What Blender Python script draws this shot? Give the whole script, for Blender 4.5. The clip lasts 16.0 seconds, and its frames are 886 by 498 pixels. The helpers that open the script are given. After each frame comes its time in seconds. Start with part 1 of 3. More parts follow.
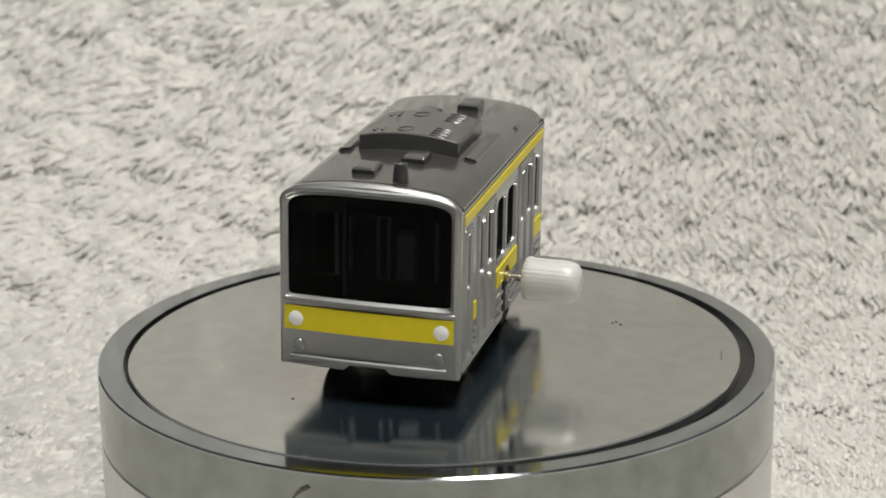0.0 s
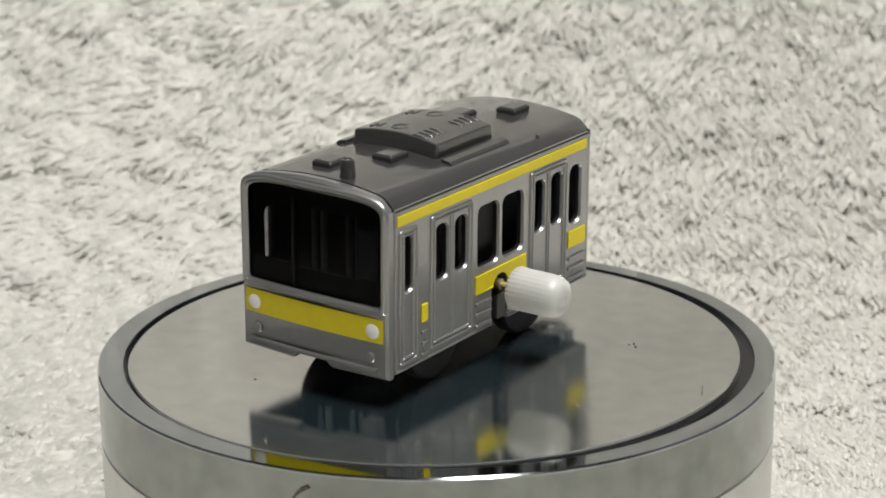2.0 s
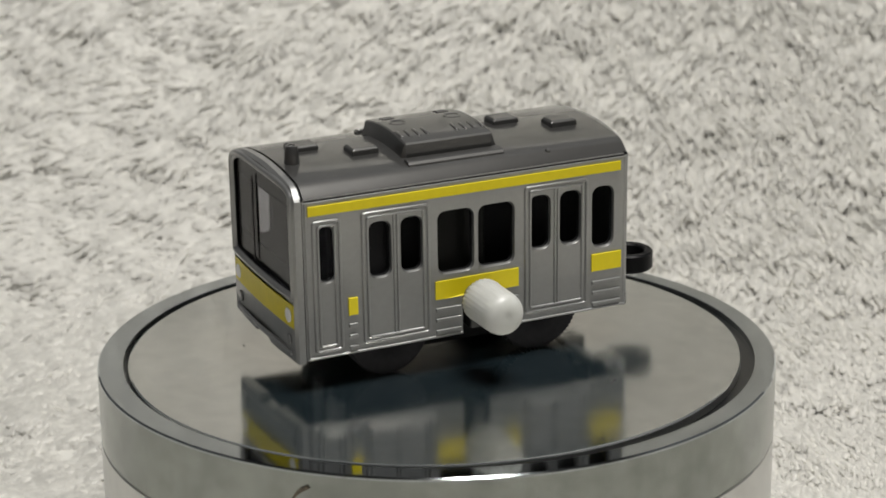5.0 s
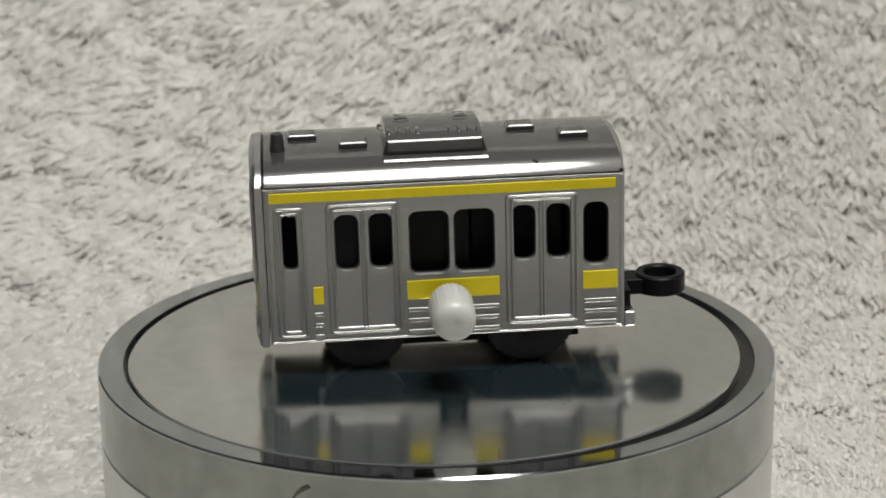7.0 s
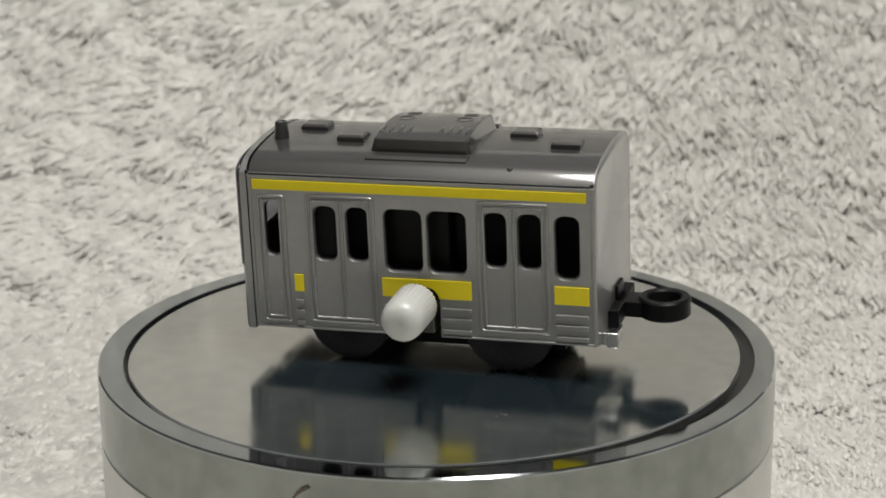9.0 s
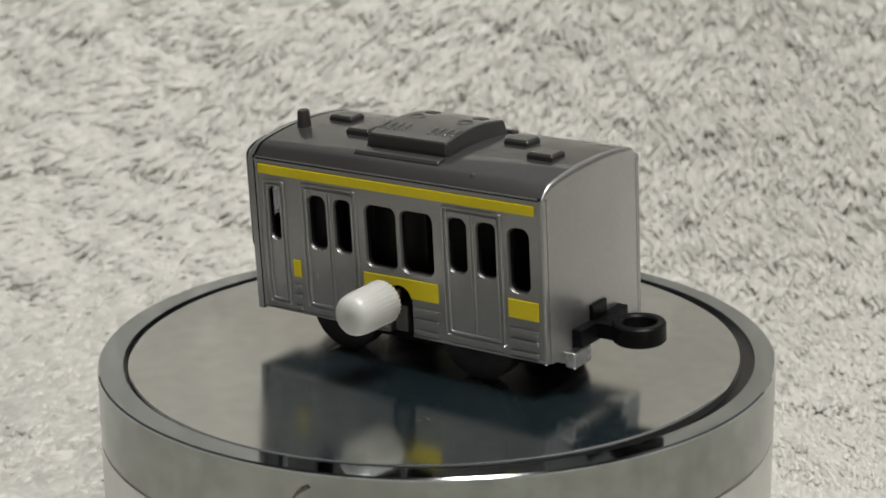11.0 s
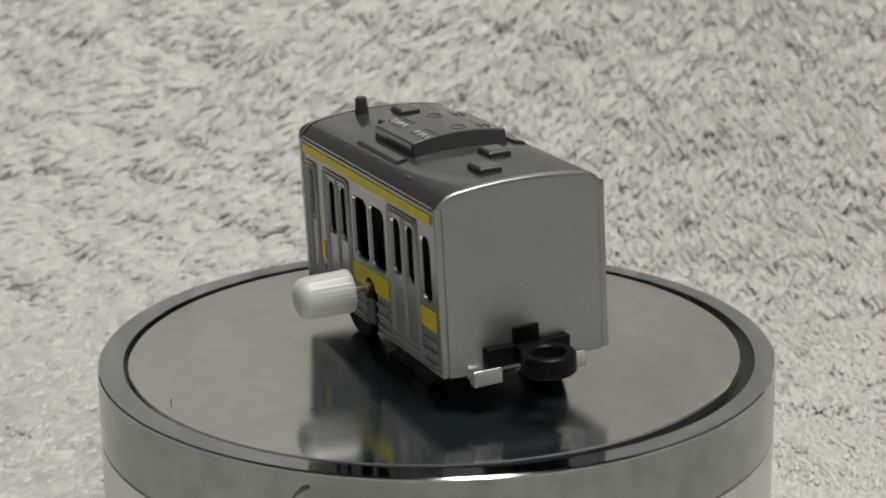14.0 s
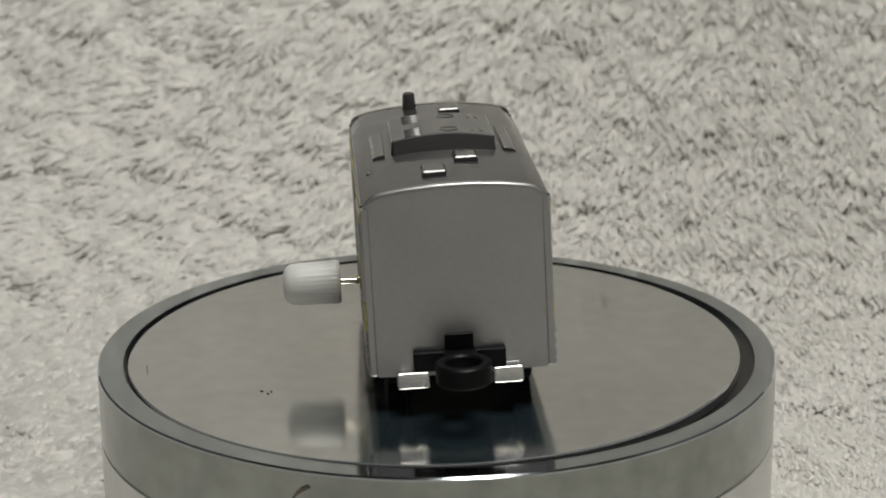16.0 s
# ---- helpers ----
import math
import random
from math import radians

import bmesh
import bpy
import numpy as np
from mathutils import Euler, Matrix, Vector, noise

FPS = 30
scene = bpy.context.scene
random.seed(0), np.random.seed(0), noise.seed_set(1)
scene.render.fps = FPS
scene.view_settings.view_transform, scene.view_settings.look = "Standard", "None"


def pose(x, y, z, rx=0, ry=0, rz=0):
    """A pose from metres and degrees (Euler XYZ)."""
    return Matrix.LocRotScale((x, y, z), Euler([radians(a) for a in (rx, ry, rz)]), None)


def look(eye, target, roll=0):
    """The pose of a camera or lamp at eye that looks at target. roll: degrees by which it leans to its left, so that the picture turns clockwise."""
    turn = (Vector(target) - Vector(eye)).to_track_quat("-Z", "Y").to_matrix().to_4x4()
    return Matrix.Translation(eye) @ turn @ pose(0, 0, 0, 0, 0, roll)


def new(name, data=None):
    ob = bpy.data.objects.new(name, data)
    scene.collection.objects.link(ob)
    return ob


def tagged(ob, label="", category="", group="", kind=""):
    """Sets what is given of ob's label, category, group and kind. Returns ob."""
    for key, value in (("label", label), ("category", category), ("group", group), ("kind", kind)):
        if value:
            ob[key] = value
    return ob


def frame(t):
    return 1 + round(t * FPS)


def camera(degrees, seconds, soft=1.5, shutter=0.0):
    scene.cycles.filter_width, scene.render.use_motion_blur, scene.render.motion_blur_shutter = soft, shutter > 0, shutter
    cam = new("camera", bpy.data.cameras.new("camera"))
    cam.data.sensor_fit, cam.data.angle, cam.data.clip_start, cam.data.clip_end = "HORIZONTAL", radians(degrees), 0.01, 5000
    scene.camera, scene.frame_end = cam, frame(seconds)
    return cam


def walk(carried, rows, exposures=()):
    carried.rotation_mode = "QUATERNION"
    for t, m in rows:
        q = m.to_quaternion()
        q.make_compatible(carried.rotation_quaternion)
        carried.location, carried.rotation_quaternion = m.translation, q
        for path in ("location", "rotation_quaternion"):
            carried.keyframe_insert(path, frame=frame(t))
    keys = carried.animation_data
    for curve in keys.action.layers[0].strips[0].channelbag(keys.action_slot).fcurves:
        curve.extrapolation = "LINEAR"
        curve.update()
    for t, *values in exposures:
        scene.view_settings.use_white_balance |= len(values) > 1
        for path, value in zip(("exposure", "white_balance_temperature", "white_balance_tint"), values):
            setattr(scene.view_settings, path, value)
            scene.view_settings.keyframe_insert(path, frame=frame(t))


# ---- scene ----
from mathutils.geometry import tessellate_polygon

# The camera stands still; the display turntable's axis is the world's z axis, its plate lies at z = 0.
cam = camera(24.75, 16.0, soft=1.7)
EYE = Vector((0.0, -0.34099, 0.12083))
AIM = EYE + 0.36 * Vector((0.00532, 0.95757, -0.28814))
cam.data.dof.use_dof, cam.data.dof.focus_distance, cam.data.dof.aperture_fstop = True, 0.352, 35.0
STOPS = [(0, 0.01), (2, 0.13), (3.5, 0.06), (7.5, -0.255), (9, -0.125), (11.5, -0.14), (14, -0.28), (15, -0.42), (16, -0.39)]
walk(cam, [(0.0, look(EYE, AIM, -0.9)), (16.0, look(EYE, AIM, -0.9))], STOPS)

# ---- light ----
world = bpy.data.worlds.new("room_air")
world.use_nodes = True
scene.world = world
world.node_tree.nodes["Background"].inputs[0].default_value = (0.9, 0.95, 1.0, 1)
world.node_tree.nodes["Background"].inputs[1].default_value = 0.035
LAMP_AT = (0.27, -0.42, 1.75)
bulb = bpy.data.lights.new("ceiling_light", "AREA")
bulb.shape, bulb.size, bulb.energy, bulb.color = "DISK", 0.8, 52.5, (1.0, 0.973, 0.928)
new("ceiling_light", bulb).matrix_world = pose(LAMP_AT[0], LAMP_AT[1], LAMP_AT[2] - 0.002)

# ---- materials ----


def material(name, colour, rough=0.5, metal=0.0, grain=0.0, size=400.0, bump=0.0, rough_var=0.0, coat=0.0, stretch=(1, 1, 1)):
    """A principled surface with variation at two scales: grain in colour, blotches in gloss, fine relief."""
    m = bpy.data.materials.new(name)
    m.use_nodes = True
    nt = m.node_tree
    b = nt.nodes["Principled BSDF"]
    b.inputs["Base Color"].default_value = (*colour, 1)
    b.inputs["Roughness"].default_value = rough
    b.inputs["Metallic"].default_value = metal
    b.inputs["Coat Weight"].default_value = coat
    b.inputs["Coat Roughness"].default_value = 0.075
    co = nt.nodes.new("ShaderNodeTexCoord")
    mp = nt.nodes.new("ShaderNodeMapping")
    mp.inputs["Scale"].default_value = stretch
    nt.links.new(co.outputs["Object"], mp.inputs["Vector"])

    def tex(scale, detail):
        n = nt.nodes.new("ShaderNodeTexNoise")
        n.inputs["Scale"].default_value, n.inputs["Detail"].default_value = scale, detail
        nt.links.new(mp.outputs["Vector"], n.inputs["Vector"])
        return n.outputs["Fac"]

    def ranged(fac, low, high):
        r = nt.nodes.new("ShaderNodeMapRange")
        r.inputs["From Min"].default_value, r.inputs["From Max"].default_value = 0.3, 0.7
        r.inputs["To Min"].default_value, r.inputs["To Max"].default_value = low, high
        nt.links.new(fac, r.inputs["Value"])
        return r.outputs["Result"]

    if grain:
        v = nt.nodes.new("ShaderNodeHueSaturation")
        v.inputs["Color"].default_value = (*colour, 1)
        mix = nt.nodes.new("ShaderNodeMath")
        mix.operation = "MULTIPLY"
        nt.links.new(ranged(tex(size, 4), 1 - grain, 1 + grain), mix.inputs[0])
        nt.links.new(ranged(tex(size * 0.09, 2), 1 - grain, 1 + grain), mix.inputs[1])
        nt.links.new(mix.outputs[0], v.inputs["Value"])
        nt.links.new(v.outputs["Color"], b.inputs["Base Color"])
    if rough_var:
        nt.links.new(ranged(tex(size * 0.13, 5), max(0.02, rough - rough_var), rough + rough_var), b.inputs["Roughness"])
    if bump:
        bp = nt.nodes.new("ShaderNodeBump")
        bp.inputs["Strength"].default_value, bp.inputs["Distance"].default_value = 1.0, bump
        nt.links.new(tex(size, 3), bp.inputs["Height"])
        nt.links.new(bp.outputs["Normal"], b.inputs["Normal"])
    return m


SILVER = material("silver_paint", (0.31, 0.312, 0.308), 0.4, 0.87, 0.03, 900, 0.000003, 0.03, 0.65)
# Body silver again, with the roof's shade put into the base colour.
ROOF = material("shaded_silver_paint", (0.06, 0.059, 0.057), 0.45, 0.68, 0.03, 900, 0.000003, 0.03, 1.0)
ROOF.node_tree.nodes["Principled BSDF"].inputs["Coat Roughness"].default_value = 0.075
YELLOW = material("yellow_paint", (0.66, 0.545, 0.002), 0.45, 0.12, 0.03, 700, 0.000004, 0.04, 0.0)
WHITE_PAINT = material("white_paint", (0.82, 0.82, 0.8), 0.35, 0.0, 0.02, 700)
BLACK = material("black_plastic", (0.004, 0.004, 0.0045), 0.38, 0.0, 0.1, 600, 0.000006, 0.08)
INNER = material("dark_inner_plastic", (0.012, 0.012, 0.013), 0.5, 0.0, 0.1, 500)
TYRE = material("dark_rubber", (0.014, 0.014, 0.016), 0.55, 0.0, 0.15, 900, 0.00001)
MECH = material("grey_mechanism_plastic", (0.009, 0.0095, 0.0085), 0.35, 0.0, 0.12, 300, 0.000006, 0.06)
# Pale base colour paints the glints on the ribs in the dark cab.
CAB = material("glint_pale_cab_plastic", (0.4, 0.41, 0.43), 0.2, 0.0, 0.1, 300, 0.000004, 0.05)
STEEL = material("axle_steel", (0.75, 0.72, 0.62), 0.16, 1.0, 0.05, 800, 0, 0.05)
CHROME = material("chrome_plate", (0.75, 0.75, 0.74), 0.24, 1.0, 0.04, 700, 0.00001, 0.04)
BRASS = material("brass", (0.5, 0.44, 0.28), 0.3, 1.0, 0.05, 800)
PLATE = material("polished_plate_metal", (0.61, 0.6, 0.57), 0.13, 1.0, 0.07, 260, 0.0, 0.06)
RING = material("ring_metal", (0.41, 0.435, 0.45), 0.08, 1.0, 0.03, 300, 0.0, 0.02)
DRUM = material("drum_metal", (0.31, 0.325, 0.31), 0.22, 1.0, 0.12, 220, 0.0, 0.04)
GROOVE = material("dull_groove_metal", (0.035, 0.035, 0.035), 0.3, 1.0, 0.1, 300)
BASE = material("drum_base_metal", (0.6, 0.6, 0.59), 0.34, 1.0, 0.03, 300, 0.0, 0.04)
FUR = material("cream_pile", (0.84, 0.83, 0.79), 0.5, 0.0, 0.05, 160)
ft = FUR.node_tree
ft.nodes["Principled BSDF"].inputs["Specular IOR Level"].default_value = 0.65
strand, shade, tint = ft.nodes.new("ShaderNodeNewGeometry"), ft.nodes.new("ShaderNodeMapRange"), ft.nodes.new("ShaderNodeHueSaturation")
shade.inputs["To Min"].default_value, shade.inputs["To Max"].default_value = 0.74, 1.15
tint.inputs["Color"].default_value = (0.84, 0.83, 0.79, 1)
ft.links.new(strand.outputs["Random Per Island"], shade.inputs["Value"])
ft.links.new(shade.outputs["Result"], tint.inputs["Value"])
ft.links.new(tint.outputs["Color"], ft.nodes["Principled BSDF"].inputs["Base Color"])
glow_through, blend = ft.nodes.new("ShaderNodeBsdfTranslucent"), ft.nodes.new("ShaderNodeMixShader")
glow_through.inputs["Color"].default_value = (0.9, 0.89, 0.85, 1)
blend.inputs[0].default_value = 0.48
ft.links.new(ft.nodes["Principled BSDF"].outputs[0], blend.inputs[1])
ft.links.new(glow_through.outputs[0], blend.inputs[2])
ft.links.new(blend.outputs[0], ft.nodes["Material Output"].inputs["Surface"])
pt = PLATE.node_tree
# A little blue diffuse colour stands in for cool light in the dark reflections.
blue_lift, lift_mix = pt.nodes.new("ShaderNodeBsdfDiffuse"), pt.nodes.new("ShaderNodeMixShader")
blue_lift.inputs["Color"].default_value = (0.2, 0.34, 0.42, 1)
lift_mix.inputs[0].default_value = 0.028
pt.links.new(pt.nodes["Principled BSDF"].outputs[0], lift_mix.inputs[1])
pt.links.new(blue_lift.outputs[0], lift_mix.inputs[2])
pt.links.new(lift_mix.outputs[0], pt.nodes["Material Output"].inputs["Surface"])
DUST = material("dust", (0.07, 0.065, 0.06), 0.9, 0.0, 0.2, 2000)
STAIN = material("rust_stain", (0.19, 0.155, 0.115), 0.7, 0.0, 0.3, 1500)
WALL_PAINT = material("wall_paint", (0.2, 0.21, 0.22), 0.8, 0.0, 0.04, 30, 0.0005)
CEILING_PAINT = material("ceiling_paint", (0.19, 0.195, 0.2), 0.85, 0.0, 0.03, 30, 0.0003)
WOOD = material("floor_wood", (0.1, 0.08, 0.065), 0.45, 0.0, 0.25, 14, 0.0004, 0.08, 0, (1, 12, 1))
for dull in (BLACK, INNER, TYRE, MECH):
    dull.node_tree.nodes["Principled BSDF"].inputs["Specular IOR Level"].default_value = 0.11
LAMP_RIM = material("lamp_rim", (0.8, 0.8, 0.78), 0.4, 0.0, 0.02, 50)

KNOB = material("white_knob_plastic", (0.43, 0.435, 0.415), 0.36, 0.0, 0.02, 500, 0.000004, 0.05)
kb = KNOB.node_tree.nodes["Principled BSDF"]
kb.inputs["Subsurface Weight"].default_value = 1.0
kb.inputs["Subsurface Radius"].default_value = (1, 1, 1)
kb.inputs["Subsurface Scale"].default_value = 0.008

GLASS = bpy.data.materials.new("smoked_glass")
GLASS.use_nodes = True
gb = GLASS.node_tree.nodes["Principled BSDF"]
gb.inputs["Base Color"].default_value = (0.24, 0.24, 0.26, 1)
gb.inputs["Transmission Weight"].default_value = 1.0
gb.inputs["Roughness"].default_value = 0.04
gb.inputs["IOR"].default_value = 1.12

# ---- mesh helpers (millimetres in, metres out) ----


def part(name, bm, mat, parent=None, label="", second=None, sharp=35, bevel=0.0):
    bmesh.ops.recalc_face_normals(bm, faces=bm.faces)
    bmesh.ops.scale(bm, vec=(0.001, 0.001, 0.001), verts=bm.verts)
    me = bpy.data.meshes.new(name)
    bm.to_mesh(me)
    bm.free()
    me.materials.append(mat)
    if second:
        me.materials.append(second)
    for p in me.polygons:
        p.use_smooth = True
    me.set_sharp_from_angle(angle=radians(sharp))
    ob = new(name, me)
    if parent:
        ob.parent = parent
    if bevel:
        mod = ob.modifiers.new("edge", "BEVEL")
        mod.width, mod.segments, mod.limit_method, mod.angle_limit = bevel * 0.001, 2, "ANGLE", radians(40)
        mod.harden_normals = True
    if label:
        tagged(ob, label)
    return ob


def box(bm, x0, x1, y0, y1, z0, z1):
    m = Matrix.Translation(((x0 + x1) / 2, (y0 + y1) / 2, (z0 + z1) / 2)) @ Matrix.Diagonal((abs(x1 - x0), abs(y1 - y0), abs(z1 - z0), 1))
    bmesh.ops.create_cube(bm, size=1, matrix=m)
    return bm


def pad(x0, x1, y0, y1, z0, z1, c):
    """A block whose top edges are cut off at 45 degrees."""
    rings = []
    for z, i in ((z0, 0), (z1 - c, 0), (z1, c)):
        rings.append([(x0 + i, y0 + i, z), (x1 - i, y0 + i, z), (x1 - i, y1 - i, z), (x0 + i, y1 - i, z)])
    return loft(bmesh.new(), rings)


def boxed(*sides):
    return box(bmesh.new(), *sides)


def loft(bm, rings, cap=True, closed=True):
    """Joins rings of equal count with quads."""
    vs = [[bm.verts.new(p) for p in ring] for ring in rings]
    n = len(vs[0])
    for a, b in zip(vs, vs[1:]):
        for i in range(n if closed else n - 1):
            bm.faces.new((a[i], a[(i + 1) % n], b[(i + 1) % n], b[i]))
    if cap:
        bm.faces.new(vs[0])
        bm.faces.new(vs[-1])
    return bm


def lathe(profile, segments, at=(0, 0, 0), axis="z", cap=False, ripple=None):
    """Turns (radius, height) pairs about an axis. ripple(k, a): a change of the radius of ring k at the angle a."""
    rings = []
    for k, (r, h) in enumerate(profile):
        ring = []
        for i in range(segments):
            a = 2 * math.pi * i / segments
            q = r + (ripple(k, a) if ripple else 0)
            c, s = q * math.cos(a), q * math.sin(a)
            v = (c, s, h) if axis == "z" else (c, h, s) if axis == "y" else (h, c, s)
            ring.append((v[0] + at[0], v[1] + at[1], v[2] + at[2]))
        rings.append(ring)
    return loft(bmesh.new(), rings, cap)


def rounded(u0, u1, v0, v1, r, n=5):
    """A rectangle with round corners, anticlockwise."""
    out = []
    for cu, cv, a0 in ((u1 - r, v0 + r, -90), (u1 - r, v1 - r, 0), (u0 + r, v1 - r, 90), (u0 + r, v0 + r, 180)):
        for i in range(n + 1):
            a = radians(a0 + 90 * i / n)
            out.append((cu + r * math.cos(a), cv + r * math.sin(a)))
    return out


def slab(outline, holes, thick, place, chamfer=0.25, rim=0.0):
    """A sheet with openings that go through it. holes: pairs of loops (at the face, behind the chamfer). place(u, v, depth) -> xyz.
    Faces on the back and within the openings take the second material."""
    bm = bmesh.new()

    def ring(loop, d):
        return [bm.verts.new(place(u, v, d)) for u, v in loop]

    def wall(a, b, mat=0):
        for i in range(len(a)):
            bm.faces.new((a[i], a[(i + 1) % len(a)], b[(i + 1) % len(b)], b[i])).material_index = mat

    cu = sum(p[0] for p in outline) / len(outline)
    cv = sum(p[1] for p in outline) / len(outline)
    inset = [(u - math.copysign(min(rim, abs(u - cu)), u - cu), v - math.copysign(min(rim, abs(v - cv)), v - cv)) for u, v in outline] if rim else outline
    front = [ring(inset, 0)]
    if rim:
        mid = ring(outline, rim)
        wall(front[0], mid)
    else:
        mid = front[0]
    back = [ring(outline, thick)]
    wall(mid, back[0])
    for outer, inner in holes:
        f, m, b = ring(outer, 0), ring(inner, chamfer), ring(inner, thick)
        wall(f, m)
        wall(m, b, 1)
        front.append(f)
        back.append(b)
    for loops, shape, mat in ((front, [inset] + [h[0] for h in holes], 0), (back, [outline] + [h[1] for h in holes], 1)):
        flat = [v for l in loops for v in l]
        for tri in tessellate_polygon([[Vector((u, v, 0)) for u, v in l] for l in shape]):
            try:
                bm.faces.new([flat[i] for i in tri]).material_index = mat
            except ValueError:
                pass
    return bm


def pane_hole(u0, u1, v0, v1, r, c=0.26):
    return rounded(u0 - c, u1 + c, v0 - c, v1 + c, r + c), rounded(u0, u1, v0, v1, r)


def ridge(bm, path, place, w, h, closed=True):
    """A moulded bead with a flat crown along a path on a face."""
    n = len(path)
    rings = []
    for i in range(n):
        p = Vector(path[i])
        a = Vector(path[i - 1]) if closed or i else p
        b = Vector(path[(i + 1) % n]) if closed or i < n - 1 else p
        t1 = (p - a).normalized() if (p - a).length else (b - p).normalized()
        t2 = (b - p).normalized() if (b - p).length else t1
        t = (t1 + t2).normalized()
        nn = Vector((-t.y, t.x)) / max(0.4, t.dot(t2))
        rings.append([place(*(p + nn * o), d) for o, d in ((-w / 2, 0.05), (-0.4 * w, -0.45 * h), (-0.22 * w, -0.9 * h), (0, -h), (0.22 * w, -0.9 * h), (0.4 * w, -0.45 * h), (w / 2, 0.05))])
    if closed:
        rings.append(rings[0])
    return loft(bm, rings, cap=not closed, closed=False)


# ---- the room ----


def build_room():
    def slab_box(name, label, mat, *s):
        tagged(part(name, boxed(*s), mat), label, kind="structure")

    slab_box("floor", "brown wooden floor under the shaggy rug", WOOD, -1600, 1600, -2200, 700, -90, -50)
    slab_box("ceiling", "plain dark grey ceiling over the display", CEILING_PAINT, -1600, 1600, -2200, 700, 1850, 1900)
    slab_box("wall_north", "plain grey wall behind the rug", WALL_PAINT, -1600, 1600, 620, 700, -50, 1850)
    slab_box("wall_south", "plain grey painted wall", WALL_PAINT, -1600, 1600, -2200, -2120, -50, 1850)
    slab_box("wall_west", "plain grey painted wall", WALL_PAINT, -1600, -1520, -2120, 620, -50, 1850)
    slab_box("wall_east", "plain grey painted wall", WALL_PAINT, 1520, 1600, -2120, 620, -50, 1850)
    lamp = tagged(new("ceiling_lamp"), "round white ceiling lamp, switched on", "lamp")
    rim = lathe([(402, 1850), (420, 1850), (420, 1745), (406, 1740), (402, 1755)], 64, (LAMP_AT[0] * 1000, LAMP_AT[1] * 1000, 0))
    part("housing", rim, LAMP_RIM, lamp)


# ---- the rug: lies flat below the turntable and sweeps up behind it ----
RUG_Z, RUG_Y, RUG_R, RUG_END = -45.0, 60.0, 300.0, radians(50)


def rug_at(s):
    """Place (y, z) and outward normal (y, z) of the rug at the length s along it from RUG_Y."""
    a = np.clip(s / RUG_R, 0, RUG_END)
    over = np.maximum(0, s - RUG_R * RUG_END)
    y = RUG_Y + RUG_R * np.sin(a) + np.minimum(s, 0) + over * np.cos(a)
    z = RUG_Z + RUG_R * (1 - np.cos(a)) + over * np.sin(a)
    return y, z, -np.sin(a), np.cos(a)


def smooth_noise(x, y, seed, scale):
    """Waves of random direction summed to a field of about -1 to 1."""
    rng = np.random.default_rng(seed)
    out = np.zeros_like(x)
    for _ in range(14):
        a, ph, f = rng.uniform(0, 6.283), rng.uniform(0, 6.283), rng.uniform(0.5, 1.6) / scale
        out += np.sin((x * math.cos(a) + y * math.sin(a)) * f * 6.283 + ph)
    return out / 3.6


